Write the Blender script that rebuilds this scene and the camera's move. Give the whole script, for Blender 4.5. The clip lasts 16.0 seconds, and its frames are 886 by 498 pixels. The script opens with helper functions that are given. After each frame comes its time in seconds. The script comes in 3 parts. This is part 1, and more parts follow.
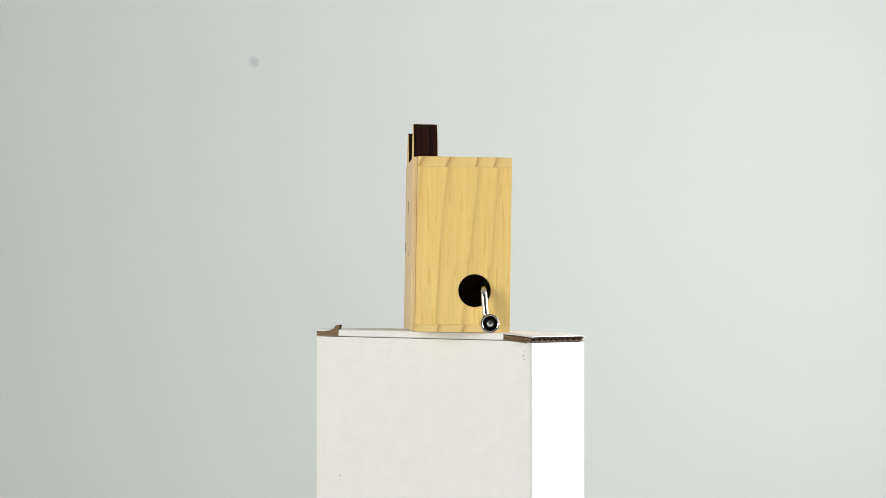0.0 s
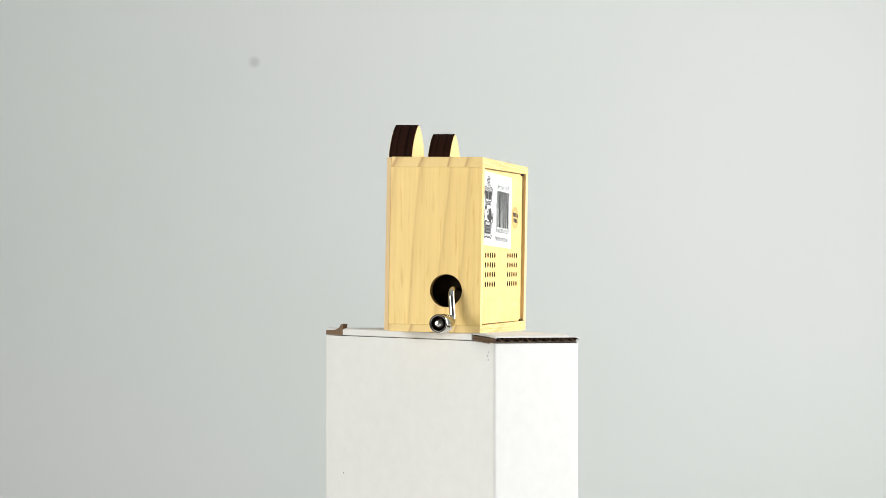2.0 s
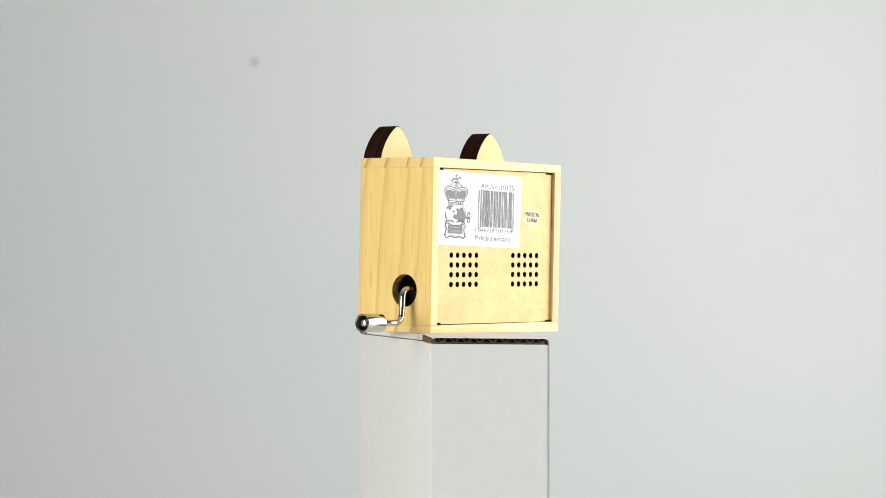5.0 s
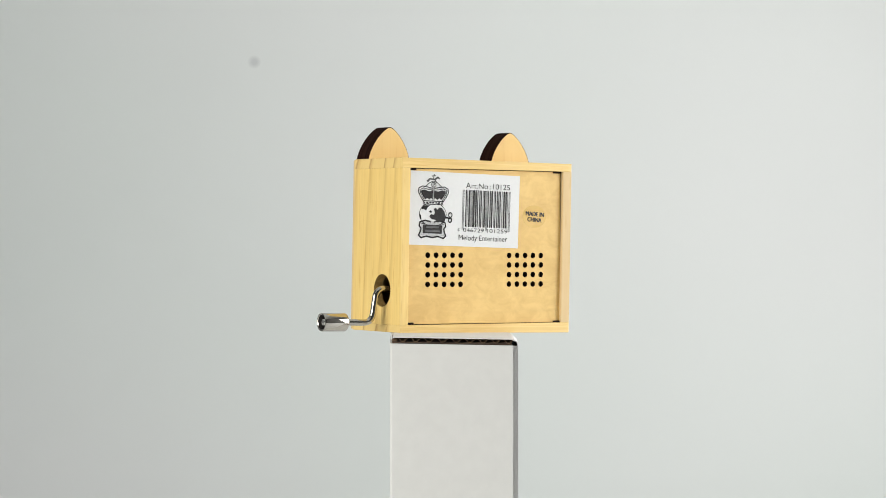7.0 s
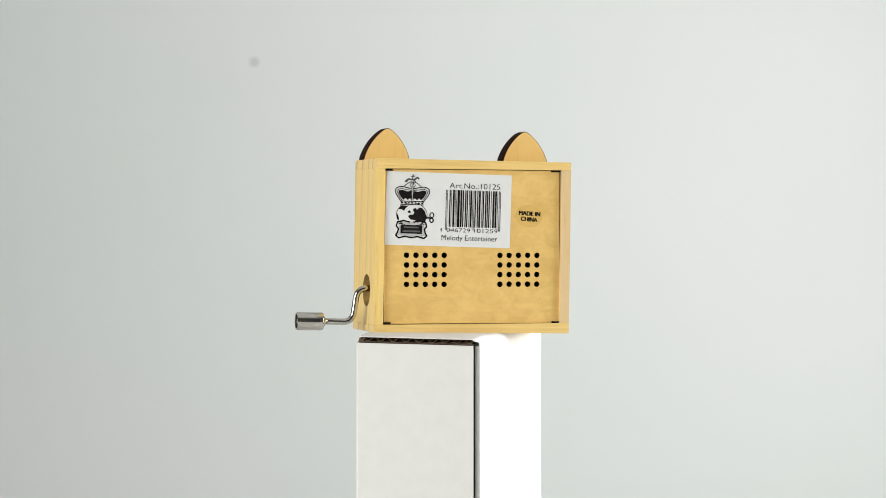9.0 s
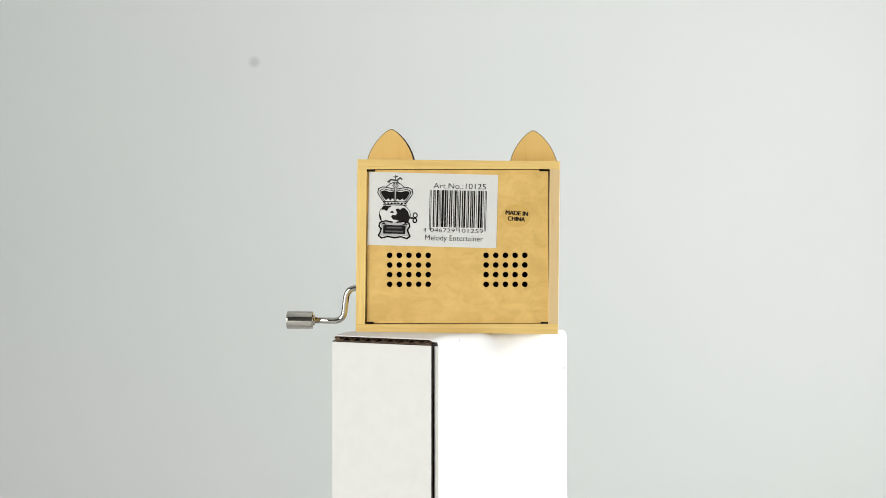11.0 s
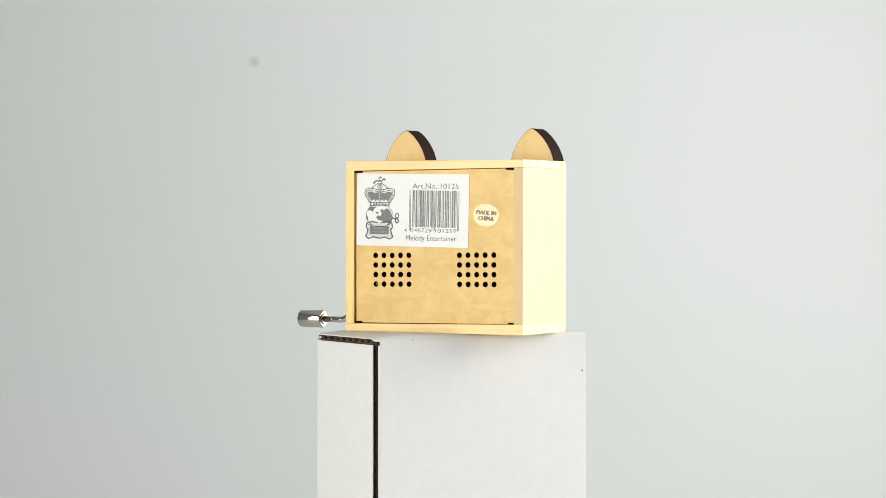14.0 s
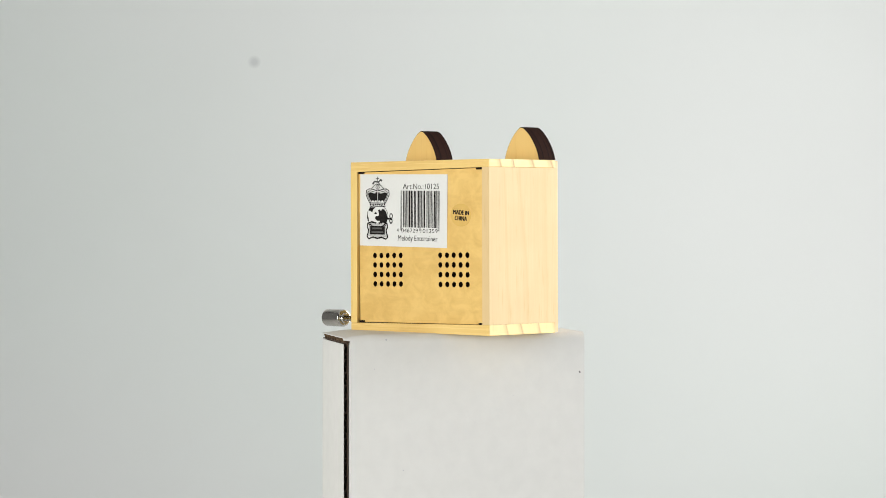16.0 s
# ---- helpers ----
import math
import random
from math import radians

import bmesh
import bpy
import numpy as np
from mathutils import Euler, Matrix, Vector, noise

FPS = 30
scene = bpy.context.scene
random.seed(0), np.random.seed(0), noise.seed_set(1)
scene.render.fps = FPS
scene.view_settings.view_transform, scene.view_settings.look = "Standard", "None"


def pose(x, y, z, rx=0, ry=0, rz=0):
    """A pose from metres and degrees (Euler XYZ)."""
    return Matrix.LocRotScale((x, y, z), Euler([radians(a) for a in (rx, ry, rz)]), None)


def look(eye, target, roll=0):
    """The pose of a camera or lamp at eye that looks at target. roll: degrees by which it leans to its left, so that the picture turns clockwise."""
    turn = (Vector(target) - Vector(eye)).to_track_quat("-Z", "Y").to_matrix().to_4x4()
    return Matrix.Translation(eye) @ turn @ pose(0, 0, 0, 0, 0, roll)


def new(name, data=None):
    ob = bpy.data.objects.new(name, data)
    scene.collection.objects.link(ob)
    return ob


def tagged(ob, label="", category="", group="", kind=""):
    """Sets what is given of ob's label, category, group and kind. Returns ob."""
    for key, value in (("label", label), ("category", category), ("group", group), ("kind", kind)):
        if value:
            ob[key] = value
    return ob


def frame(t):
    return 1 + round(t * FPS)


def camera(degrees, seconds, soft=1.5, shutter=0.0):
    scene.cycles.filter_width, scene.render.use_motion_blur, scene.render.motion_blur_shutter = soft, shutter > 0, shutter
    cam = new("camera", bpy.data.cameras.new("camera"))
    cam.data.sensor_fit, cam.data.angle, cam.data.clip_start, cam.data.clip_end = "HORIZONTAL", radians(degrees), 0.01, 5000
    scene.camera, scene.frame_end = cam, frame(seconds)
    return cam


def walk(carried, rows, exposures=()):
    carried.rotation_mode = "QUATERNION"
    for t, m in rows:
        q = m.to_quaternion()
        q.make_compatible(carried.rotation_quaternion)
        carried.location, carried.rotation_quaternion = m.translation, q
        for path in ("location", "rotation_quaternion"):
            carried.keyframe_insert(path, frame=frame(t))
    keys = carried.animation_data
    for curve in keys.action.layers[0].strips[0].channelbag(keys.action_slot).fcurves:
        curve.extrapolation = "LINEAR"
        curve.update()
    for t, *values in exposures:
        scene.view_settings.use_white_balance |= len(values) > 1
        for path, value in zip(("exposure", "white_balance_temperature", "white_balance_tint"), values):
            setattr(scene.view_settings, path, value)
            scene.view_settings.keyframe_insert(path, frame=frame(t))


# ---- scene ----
TURN_START, TURN_RATE = 92.91, -8.6825         # degrees, degrees per second
CARTON_H = 0.30                               # height of the carton's top over the floor
cam = camera(20.12, 16.0, soft=0.85)
EYE = (0.0, -1.1913, CARTON_H + 0.0309)
AIM = (-0.00375, 0.0, CARTON_H + 0.0309 + 0.0078)
EXPOSURE = 0.03
walk(cam, [(0, look(EYE, AIM)), (16, look(EYE, AIM))],
     [(t, EXPOSURE + e) for t, e in ((0, 0.0), (2.5, -0.01), (4, -0.03), (6.5, -0.04), (8, -0.02), (9.2, 0.05), (11.5, 0.05), (14, 0.04), (16, 0.03))])

# ---- light: two soft studio lamps either side of the camera, in an added room ----
world = bpy.data.worlds.new("world")
scene.world = world
world.use_nodes = True
world.node_tree.nodes["Background"].inputs[0].default_value = (0.9, 0.95, 1.0, 1)
world.node_tree.nodes["Background"].inputs[1].default_value = 0.3


def softbox(name, eye, target, w, h, power, colour):
    data = bpy.data.lights.new(name, "AREA")
    data.shape, data.size, data.size_y, data.energy, data.color = "RECTANGLE", w, h, power, colour
    ob = new(name, data)
    ob.matrix_world = look(eye, target)
    return ob


softbox("softbox_right", (1.30, 0.19, 0.62), (0.0, -0.22, 0.35), 1.70, 1.10, 44.5, (0.97, 0.98, 0.985))
softbox("softbox_left", (-0.985, -1.03, 0.50), (0.20, -1.03, 0.30), 0.98, 0.70, 22.3, (0.99, 0.985, 0.925))


# ---- materials ----
def nodes_of(name, rough=0.5, metal=0.0, spec=0.5):
    m = bpy.data.materials.new(name)
    m.use_nodes = True
    nt = m.node_tree
    b = nt.nodes["Principled BSDF"]
    b.inputs["Roughness"].default_value = rough
    b.inputs["Metallic"].default_value = metal
    b.inputs["Specular IOR Level"].default_value = spec
    return m, nt, b


def node(nt, kind, **values):
    n = nt.nodes.new(kind)
    for key, v in values.items():
        n.inputs[key.replace("_", " ")].default_value = v
    return n


def ramp(nt, stops):
    r = nt.nodes.new("ShaderNodeValToRGB")
    e = r.color_ramp.elements
    while len(e) < len(stops):
        e.new(0.5)
    for el, (p, c) in zip(e, stops):
        el.position, el.color = p, (*c, 1)
    return r


def coords(nt, scale=(1, 1, 1), turn=(0, 0, 0), shift=(0, 0, 0)):
    tc = nt.nodes.new("ShaderNodeTexCoord")
    mp = nt.nodes.new("ShaderNodeMapping")
    mp.inputs["Scale"].default_value = scale
    mp.inputs["Rotation"].default_value = [radians(a) for a in turn]
    mp.inputs["Location"].default_value = shift
    nt.links.new(tc.outputs["Object"], mp.inputs["Vector"])
    return mp


def mix(nt, kind, fac, a, b):
    n = nt.nodes.new("ShaderNodeMix")
    n.data_type, n.blend_type = "RGBA", kind
    for sock, v in ((n.inputs[0], fac), (n.inputs[6], a), (n.inputs[7], b)):
        if isinstance(v, bpy.types.NodeSocket):
            nt.links.new(v, sock)
        elif isinstance(v, tuple):
            sock.default_value = (*v, 1)
        else:
            sock.default_value = v
    return n.outputs[2]


def bump(nt, b, height, strength, distance):
    n = nt.nodes.new("ShaderNodeBump")
    n.inputs["Strength"].default_value, n.inputs["Distance"].default_value = strength, distance
    nt.links.new(height, n.inputs["Height"])
    nt.links.new(n.outputs[0], b.inputs["Normal"])


def pine(name, along, across, light, dark, period=0.0125, rough=0.36, skew=0.0, contrast=1.0, spread=0.35, shift=0.0, gloss=0.42, fine_grain=0.9, relief=0.25, mottle=0.0):
    """Varnished softwood. along, across: the axes of the grain and of the growth rings on the seen face."""
    m, nt, b = nodes_of(name, rough, 0, gloss)
    sc = [1.0, 1.0, 1.0]
    sc["xyz".index(along)] = 0.10
    warp = node(nt, "ShaderNodeTexNoise", Scale=95.0, Detail=3.0, Roughness=0.55)
    nt.links.new(coords(nt, sc).outputs[0], warp.inputs["Vector"])
    # ring position across the board, bent by the slow noise
    tc = nt.nodes.new("ShaderNodeTexCoord")
    sep = nt.nodes.new("ShaderNodeSeparateXYZ")
    nt.links.new(tc.outputs["Object"], sep.inputs[0])

    def maths(op, a, c):
        n = nt.nodes.new("ShaderNodeMath")
        n.operation = op
        for s, v in ((n.inputs[0], a), (n.inputs[1], c)):
            if isinstance(v, bpy.types.NodeSocket):
                nt.links.new(v, s)
            else:
                s.default_value = v
        return n.outputs[0]

    pos = maths("ADD", sep.outputs["xyz".index(across)], maths("MULTIPLY", sep.outputs["xyz".index(along)], skew))
    drift = node(nt, "ShaderNodeTexNoise", Scale=1.0, Detail=1.0)
    wide = [0.0, 0.0, 0.0]
    wide["xyz".index(across)] = 1.0 / (period * 2.2)
    wide["xyz".index(along)] = 4.0
    nt.links.new(coords(nt, wide).outputs[0], drift.inputs["Vector"])
    pos = maths("ADD", pos, maths("MULTIPLY", drift.outputs[0], period * 1.6))
    ring = maths("ADD", maths("DIVIDE", maths("ADD", pos, shift), period), maths("MULTIPLY", warp.outputs[0], spread))
    saw = maths("FRACT", ring, 0.0)
    band = ramp(nt, [(0.0, (0, 0, 0)), (0.66, (0.06, 0.06, 0.06)), (0.84, (0.50, 0.50, 0.50)), (0.90, (1, 1, 1)), (0.94, (0.60, 0.60, 0.60)), (1.0, (0.0, 0.0, 0.0))])
    nt.links.new(saw, band.inputs[0])
    fine = [900.0, 900.0, 900.0]
    fine["xyz".index(along)] = 22.0
    grain = node(nt, "ShaderNodeTexNoise", Scale=1.0, Detail=4.0, Roughness=0.6)
    nt.links.new(coords(nt, fine).outputs[0], grain.inputs["Vector"])
    blotch = node(nt, "ShaderNodeTexNoise", Scale=38.0, Detail=2.0)
    nt.links.new(coords(nt).outputs[0], blotch.inputs["Vector"])
    k = maths("MULTIPLY", band.outputs[0], maths("MULTIPLY", maths("MULTIPLY", maths("ADD", blotch.outputs[0], drift.outputs[0]), contrast * 0.75), 1.0))
    col = mix(nt, "MIX", k, light, dark)
    gr = ramp(nt, [(0.25, (0.86, 0.84, 0.80)), (0.75, (1.0, 1.0, 1.0))])
    nt.links.new(grain.outputs[0], gr.inputs[0])
    col = mix(nt, "MULTIPLY", fine_grain, col, gr.outputs[0])
    # fine darker pores drawn out along the grain
    pore_scale = [650.0, 650.0, 650.0]
    pore_scale["xyz".index(along)] = 60.0
    pores = node(nt, "ShaderNodeTexNoise", Scale=1.0, Detail=2.0, Roughness=0.5)
    nt.links.new(coords(nt, pore_scale, (0, 0, 0), (7.0, 3.0, 5.0)).outputs[0], pores.inputs["Vector"])
    pr = ramp(nt, [(0.60, (1, 1, 1)), (0.74, (0.86, 0.75, 0.60))])
    nt.links.new(pores.outputs[0], pr.inputs[0])
    col = mix(nt, "MULTIPLY", fine_grain, col, pr.outputs[0])
    bl = ramp(nt, [(0.3, (0.94, 0.91, 0.86)), (0.7, (1.0, 1.0, 1.0))])
    nt.links.new(blotch.outputs[0], bl.inputs[0])
    col = mix(nt, "MULTIPLY", 0.8, col, bl.outputs[0])
    if mottle:
        # cloudy figure of rotary-cut veneer
        cloud = node(nt, "ShaderNodeTexNoise", Scale=150.0, Detail=5.0, Roughness=0.65, Distortion=0.6)
        nt.links.new(coords(nt, (0.75, 1, 1)).outputs[0], cloud.inputs["Vector"])
        cr = ramp(nt, [(0.32, (0.83, 0.77, 0.66)), (0.62, (1.0, 1.0, 1.0))])
        nt.links.new(cloud.outputs[0], cr.inputs[0])
        col = mix(nt, "MULTIPLY", mottle, col, cr.outputs[0])
    nt.links.new(col, b.inputs["Base Color"])
    rr = nt.nodes.new("ShaderNodeMapRange")
    rr.inputs[3].default_value, rr.inputs[4].default_value = rough - 0.06, rough + 0.08
    nt.links.new(grain.outputs[0], rr.inputs[0])
    nt.links.new(rr.outputs[0], b.inputs["Roughness"])
    bump(nt, b, grain.outputs[0], relief, 0.0002)
    return m


def plain(name, colour, rough, metal=0.0, spec=0.5, scale=300.0, vary=0.12, relief=0.0, coarse=30.0):
    m, nt, b = nodes_of(name, rough, metal, spec)
    n1 = node(nt, "ShaderNodeTexNoise", Scale=scale, Detail=4.0)
    n2 = node(nt, "ShaderNodeTexNoise", Scale=coarse, Detail=2.0)
    for n in (n1, n2):
        nt.links.new(coords(nt).outputs[0], n.inputs["Vector"])
    low = tuple(c * (1 - vary) for c in colour)
    high = tuple(min(1.0, c * (1 + vary * 0.6)) for c in colour)
    r1 = ramp(nt, [(0.3, low), (0.7, high)])
    nt.links.new(n1.outputs[0], r1.inputs[0])
    r2 = ramp(nt, [(0.3, (1 - vary * 0.5,) * 3), (0.65, (1, 1, 1))])
    nt.links.new(n2.outputs[0], r2.inputs[0])
    nt.links.new(mix(nt, "MULTIPLY", 1.0, r1.outputs[0], r2.outputs[0]), b.inputs["Base Color"])
    rr = nt.nodes.new("ShaderNodeMapRange")
    rr.inputs[3].default_value, rr.inputs[4].default_value = max(0.02, rough - 0.05), rough + 0.06
    nt.links.new(n2.outputs[0], rr.inputs[0])
    nt.links.new(rr.outputs[0], b.inputs["Roughness"])
    if relief:
        bump(nt, b, n1.outputs[0], 0.4, relief)
    return m


PINE_L, PINE_D = (0.90, 0.655, 0.245), (0.52, 0.275, 0.07)
SIDE_PINE = pine("pine_upright_grain", "z", "y", PINE_L, PINE_D, 0.0125, 0.33, skew=0.060, contrast=0.46, shift=0.002, fine_grain=0.85)
PALE_PINE = pine("pine_upright_pale", "z", "y", (0.73, 0.54, 0.29), (0.63, 0.43, 0.20), 0.0140, 0.44, skew=0.02, contrast=0.42, spread=0.6, fine_grain=0.45, gloss=0.22)
BOARD_PINE = pine("pine_long_grain", "x", "y", (0.89, 0.65, 0.255), (0.66, 0.41, 0.13), 0.0120, 0.26, contrast=0.6, fine_grain=0.5)
END_PINE = pine("pine_end_grain", "z", "y", (0.84, 0.62, 0.25), (0.40, 0.19, 0.05), 0.0118, 0.36, skew=0.35, fine_grain=0.3, contrast=0.9, spread=0.14, shift=0.0015)
PLY = pine("birch_ply_face", "x", "z", (0.80, 0.545, 0.185), (0.66, 0.42, 0.13), 0.030, 0.45, skew=0.10, contrast=0.28, spread=1.4, fine_grain=0.14, relief=0.05, gloss=0.45, mottle=0.8)
EAR_PLY = pine("ear_ply_face", "z", "x", (0.80, 0.55, 0.20), (0.72, 0.47, 0.155), 0.012, 0.42, contrast=0.3, spread=0.8, fine_grain=0.3)
BURNT = pine("burnt_ply_edge", "x", "y", (0.026, 0.010, 0.007), (0.005, 0.003, 0.003), 0.0034, 0.7, contrast=1.5, spread=0.10, gloss=0.03)
CHARRED = plain("charred_wood", (0.040, 0.020, 0.009), 0.8, vary=0.3, scale=400, spec=0.12)
BORED = plain("bored_pine", (0.46, 0.29, 0.10), 0.6, vary=0.3, scale=400, spec=0.2)
# the knob's steel, blackened to paint the shade in its hollow
BORE_SHADE = plain("dark_steel_bore", (0.045, 0.04, 0.038), 0.45, 1.0, vary=0.2, scale=400)
STEEL = plain("nickel_plated_steel", (0.62, 0.59, 0.54), 0.07, 1.0, vary=0.08, scale=500)
BRIGHT = plain("bright_steel_rivet", (0.78, 0.77, 0.74), 0.14, 1.0, vary=0.05, scale=500)
# near-black that paints the shade inside the box and in its grooves
INSIDE_SHADE = plain("dark_inside", (0.022, 0.013, 0.008), 0.8, vary=0.3, spec=0.1)
PAPER = plain("white_label_paper", (0.72, 0.72, 0.71), 0.30, vary=0.02, scale=700, spec=0.35)
INK = plain("black_print", (0.012, 0.010, 0.009), 0.24, vary=0.25, scale=900, spec=0.45)
PALE_INK = plain("pale_grey_print", (0.48, 0.48, 0.48), 0.25, vary=0.3, scale=1500)
GREY_INK = plain("grey_print", (0.10, 0.10, 0.10), 0.26, vary=0.25, scale=900, spec=0.45)
FILM = plain("clear_sticker_film", (0.71, 0.46, 0.14), 0.19, vary=0.05, scale=250, spec=0.6)
CARD = plain("white_card", (0.70, 0.695, 0.68), 0.62, vary=0.025, scale=160, relief=0.0001, coarse=22, spec=0.3)
KRAFT = plain("brown_kraft", (0.18, 0.112, 0.064), 0.85, vary=0.25, scale=600, relief=0.0001)
# the same kraft darkened, with the shade of slits and undersides in its colour
SHADED_KRAFT = plain("dark_kraft", (0.10, 0.065, 0.045), 0.9, vary=0.25, scale=600)
SMUDGE = plain("pale_smudge", (0.50, 0.50, 0.54), 0.8, vary=0.15)
SPECK = plain("grey_dirt", (0.16, 0.15, 0.16), 0.8, vary=0.2)


# ---- mesh helpers ----
def part(name, bm, material, parent, label="", m=None, smooth=False):
    me = bpy.data.meshes.new(name)
    bmesh.ops.recalc_face_normals(bm, faces=bm.faces[:])
    bm.to_mesh(me)
    bm.free()
    for mat in (material if isinstance(material, (list, tuple)) else (material,)):
        me.materials.append(mat)
    if smooth:
        for p in me.polygons:
            p.use_smooth = True
    ob = new(name, me)
    ob.parent = parent
    if m is not None:
        ob.matrix_local = m
    return tagged(ob, label=label)


def block(bm, lo, hi, bevel=0.0, segments=2):
    r = bmesh.ops.create_cube(bm, size=1.0)
    vs = r["verts"]
    for v in vs:
        v.co = [lo[i] + (v.co[i] + 0.5) * (hi[i] - lo[i]) for i in range(3)]
    if bevel:
        es = list({e for v in vs for e in v.link_edges})
        bmesh.ops.bevel(bm, geom=es, offset=bevel, segments=segments, affect="EDGES", profile=0.5)
    return bm


def prism(bm, outline, lift):
    """A closed outline of points, thickened by the vector lift."""
    lift = Vector(lift)
    a = [bm.verts.new(p) for p in outline]
    b = [bm.verts.new(Vector(p) + lift) for p in outline]
    bm.faces.new(a)
    bm.faces.new(b[::-1])
    n = len(a)
    for i in range(n):
        bm.faces.new((a[i], b[i], b[(i + 1) % n], a[(i + 1) % n]))
    return bm


def tube(bm, points, radius, sides=20, caps=True):
    """A round bar along points."""
    pts = [Vector(p) for p in points]
    rings = []
    side = None
    for i, p in enumerate(pts):
        d = (pts[min(i + 1, len(pts) - 1)] - pts[max(i - 1, 0)]).normalized()
        if side is None:
            side = d.orthogonal().normalized()
        side = (side - d * side.dot(d)).normalized()
        up = d.cross(side)
        rr = radius[i] if isinstance(radius, (list, tuple)) else radius
        rings.append([bm.verts.new(p + rr * (math.cos(a) * side + math.sin(a) * up)) for a in (2 * math.pi * k / sides for k in range(sides))])
    for r0, r1 in zip(rings, rings[1:]):
        for k in range(sides):
            bm.faces.new((r0[k], r0[(k + 1) % sides], r1[(k + 1) % sides], r1[k]))
    if caps:
        bm.faces.new(rings[0])
        bm.faces.new(rings[-1])
    return bm


def lathe(bm, profile, origin, sides=32):
    """A profile of (distance along -x, radius) turned about an axis along x."""
    rings = []
    for a, r in profile:
        r = max(r, 1e-5)
        rings.append([bm.verts.new((origin[0] - a, origin[1] + r * math.cos(k), origin[2] + r * math.sin(k))) for k in (2 * math.pi * i / sides for i in range(sides))])
    for r0, r1 in zip(rings, rings[1:]):
        for k in range(sides):
            bm.faces.new((r0[k], r0[(k + 1) % sides], r1[(k + 1) % sides], r1[k]))
    bm.faces.new(rings[0])
    bm.faces.new(rings[-1])
    return bm


def rounded_path(points, steps=6):
    """Corners (x, y, radius) joined by arcs."""
    out = []
    for i, (x, y, r) in enumerate(points):
        p = Vector((x, y))
        if r <= 0 or i in (0, len(points) - 1):
            out.append(p)
            continue
        a = (Vector(points[i - 1][:2]) - p).normalized()
        b = (Vector(points[i + 1][:2]) - p).normalized()
        for k in range(steps + 1):
            s = k / steps
            out.append(p + a * r * (1 - s) ** 2 + b * r * s ** 2)
    return out


def wall_strip(bm, path, thick, z0, z1):
    """An upright wall along a plan path, thickened to its left."""
    inner = []
    for i, p in enumerate(path):
        d = (path[min(i + 1, len(path) - 1)] - path[max(i - 1, 0)]).normalized()
        inner.append(p + Vector((-d.y, d.x)) * thick)
    quad = [[bm.verts.new((p.x, p.y, z)) for p in line] for line, z in ((path, z0), (path, z1), (inner, z1), (inner, z0))]
    for i in range(len(path) - 1):
        for k in range(4):
            bm.faces.new((quad[k][i], quad[k][i + 1], quad[(k + 1) % 4][i + 1], quad[(k + 1) % 4][i]))
    for i in (0, len(path) - 1):
        bm.faces.new([q[i] for q in quad])
    return bm


# ---- the room: backdrop wall, unseen floor, and plain unseen walls and ceiling added to close it ----
def wall_paint(name, colour, mark=None):
    m, nt, b = nodes_of(name, 0.8, 0, 0.2)
    n1 = node(nt, "ShaderNodeTexNoise", Scale=2.2, Detail=2.0)
    n2 = node(nt, "ShaderNodeTexNoise", Scale=160.0, Detail=3.0)
    for n in (n1, n2):
        nt.links.new(coords(nt).outputs[0], n.inputs["Vector"])
    r = ramp(nt, [(0.3, tuple(c * 0.975 for c in colour)), (0.7, colour)])
    nt.links.new(n1.outputs[0], r.inputs[0])
    n3 = node(nt, "ShaderNodeTexNoise", Scale=1.6, Detail=1.0)
    nt.links.new(coords(nt, (1, 1, 1), (0, 0, 0), (3.1, 0.4, 1.7)).outputs[0], n3.inputs["Vector"])
    tint = ramp(nt, [(0.35, (0.975, 1.0, 0.985)), (0.5, (1.0, 1.0, 1.0)), (0.65, (1.0, 0.985, 0.995))])
    nt.links.new(n3.outputs[0], tint.inputs[0])
    col = mix(nt, "MULTIPLY", 1.0, r.outputs[0], tint.outputs[0])
    if mark:
        # a faint round smudge on the paint
        g = nt.nodes.new("ShaderNodeTexGradient")
        g.gradient_type = "SPHERICAL"
        s = 1.0 / mark[3]
        nt.links.new(coords(nt, (s, s, s), (0, 0, 0), tuple(-s * c for c in mark[:3])).outputs[0], g.inputs["Vector"])
        k = ramp(nt, [(0.0, (0, 0, 0)), (0.65, (1, 1, 1))])
        nt.links.new(g.outputs["Fac"], k.inputs[0])
        col = mix(nt, "MULTIPLY", k.outputs[0], col, (0.80, 0.80, 0.81))
    nt.links.new(col, b.inputs["Base Color"])
    bump(nt, b, n2.outputs[0], 0.1, 0.0004)
    return m


WALL_Y = 1.60
BACK_PAINT = wall_paint("backdrop_paint", (0.83, 0.845, 0.83), (-0.2199, WALL_Y, 0.5584, 0.0078))
# tones of the unseen surfaces, chosen for their bounce light and reflections
ROOM_PAINT = wall_paint("room_paint", (0.24, 0.24, 0.24))
REAR_PAINT = wall_paint("rear_paint", (0.08, 0.08, 0.08))
CEILING_PAINT = wall_paint("ceiling_paint", (0.78, 0.78, 0.77))
FLOOR_PAINT = wall_paint("floor_paint", (0.50, 0.50, 0.49))


def slab(name, lo, hi, mat, label, category):
    ob = part(name, block(bmesh.new(), lo, hi, 0.004), mat, None)
    return tagged(ob, label, category, kind="structure")


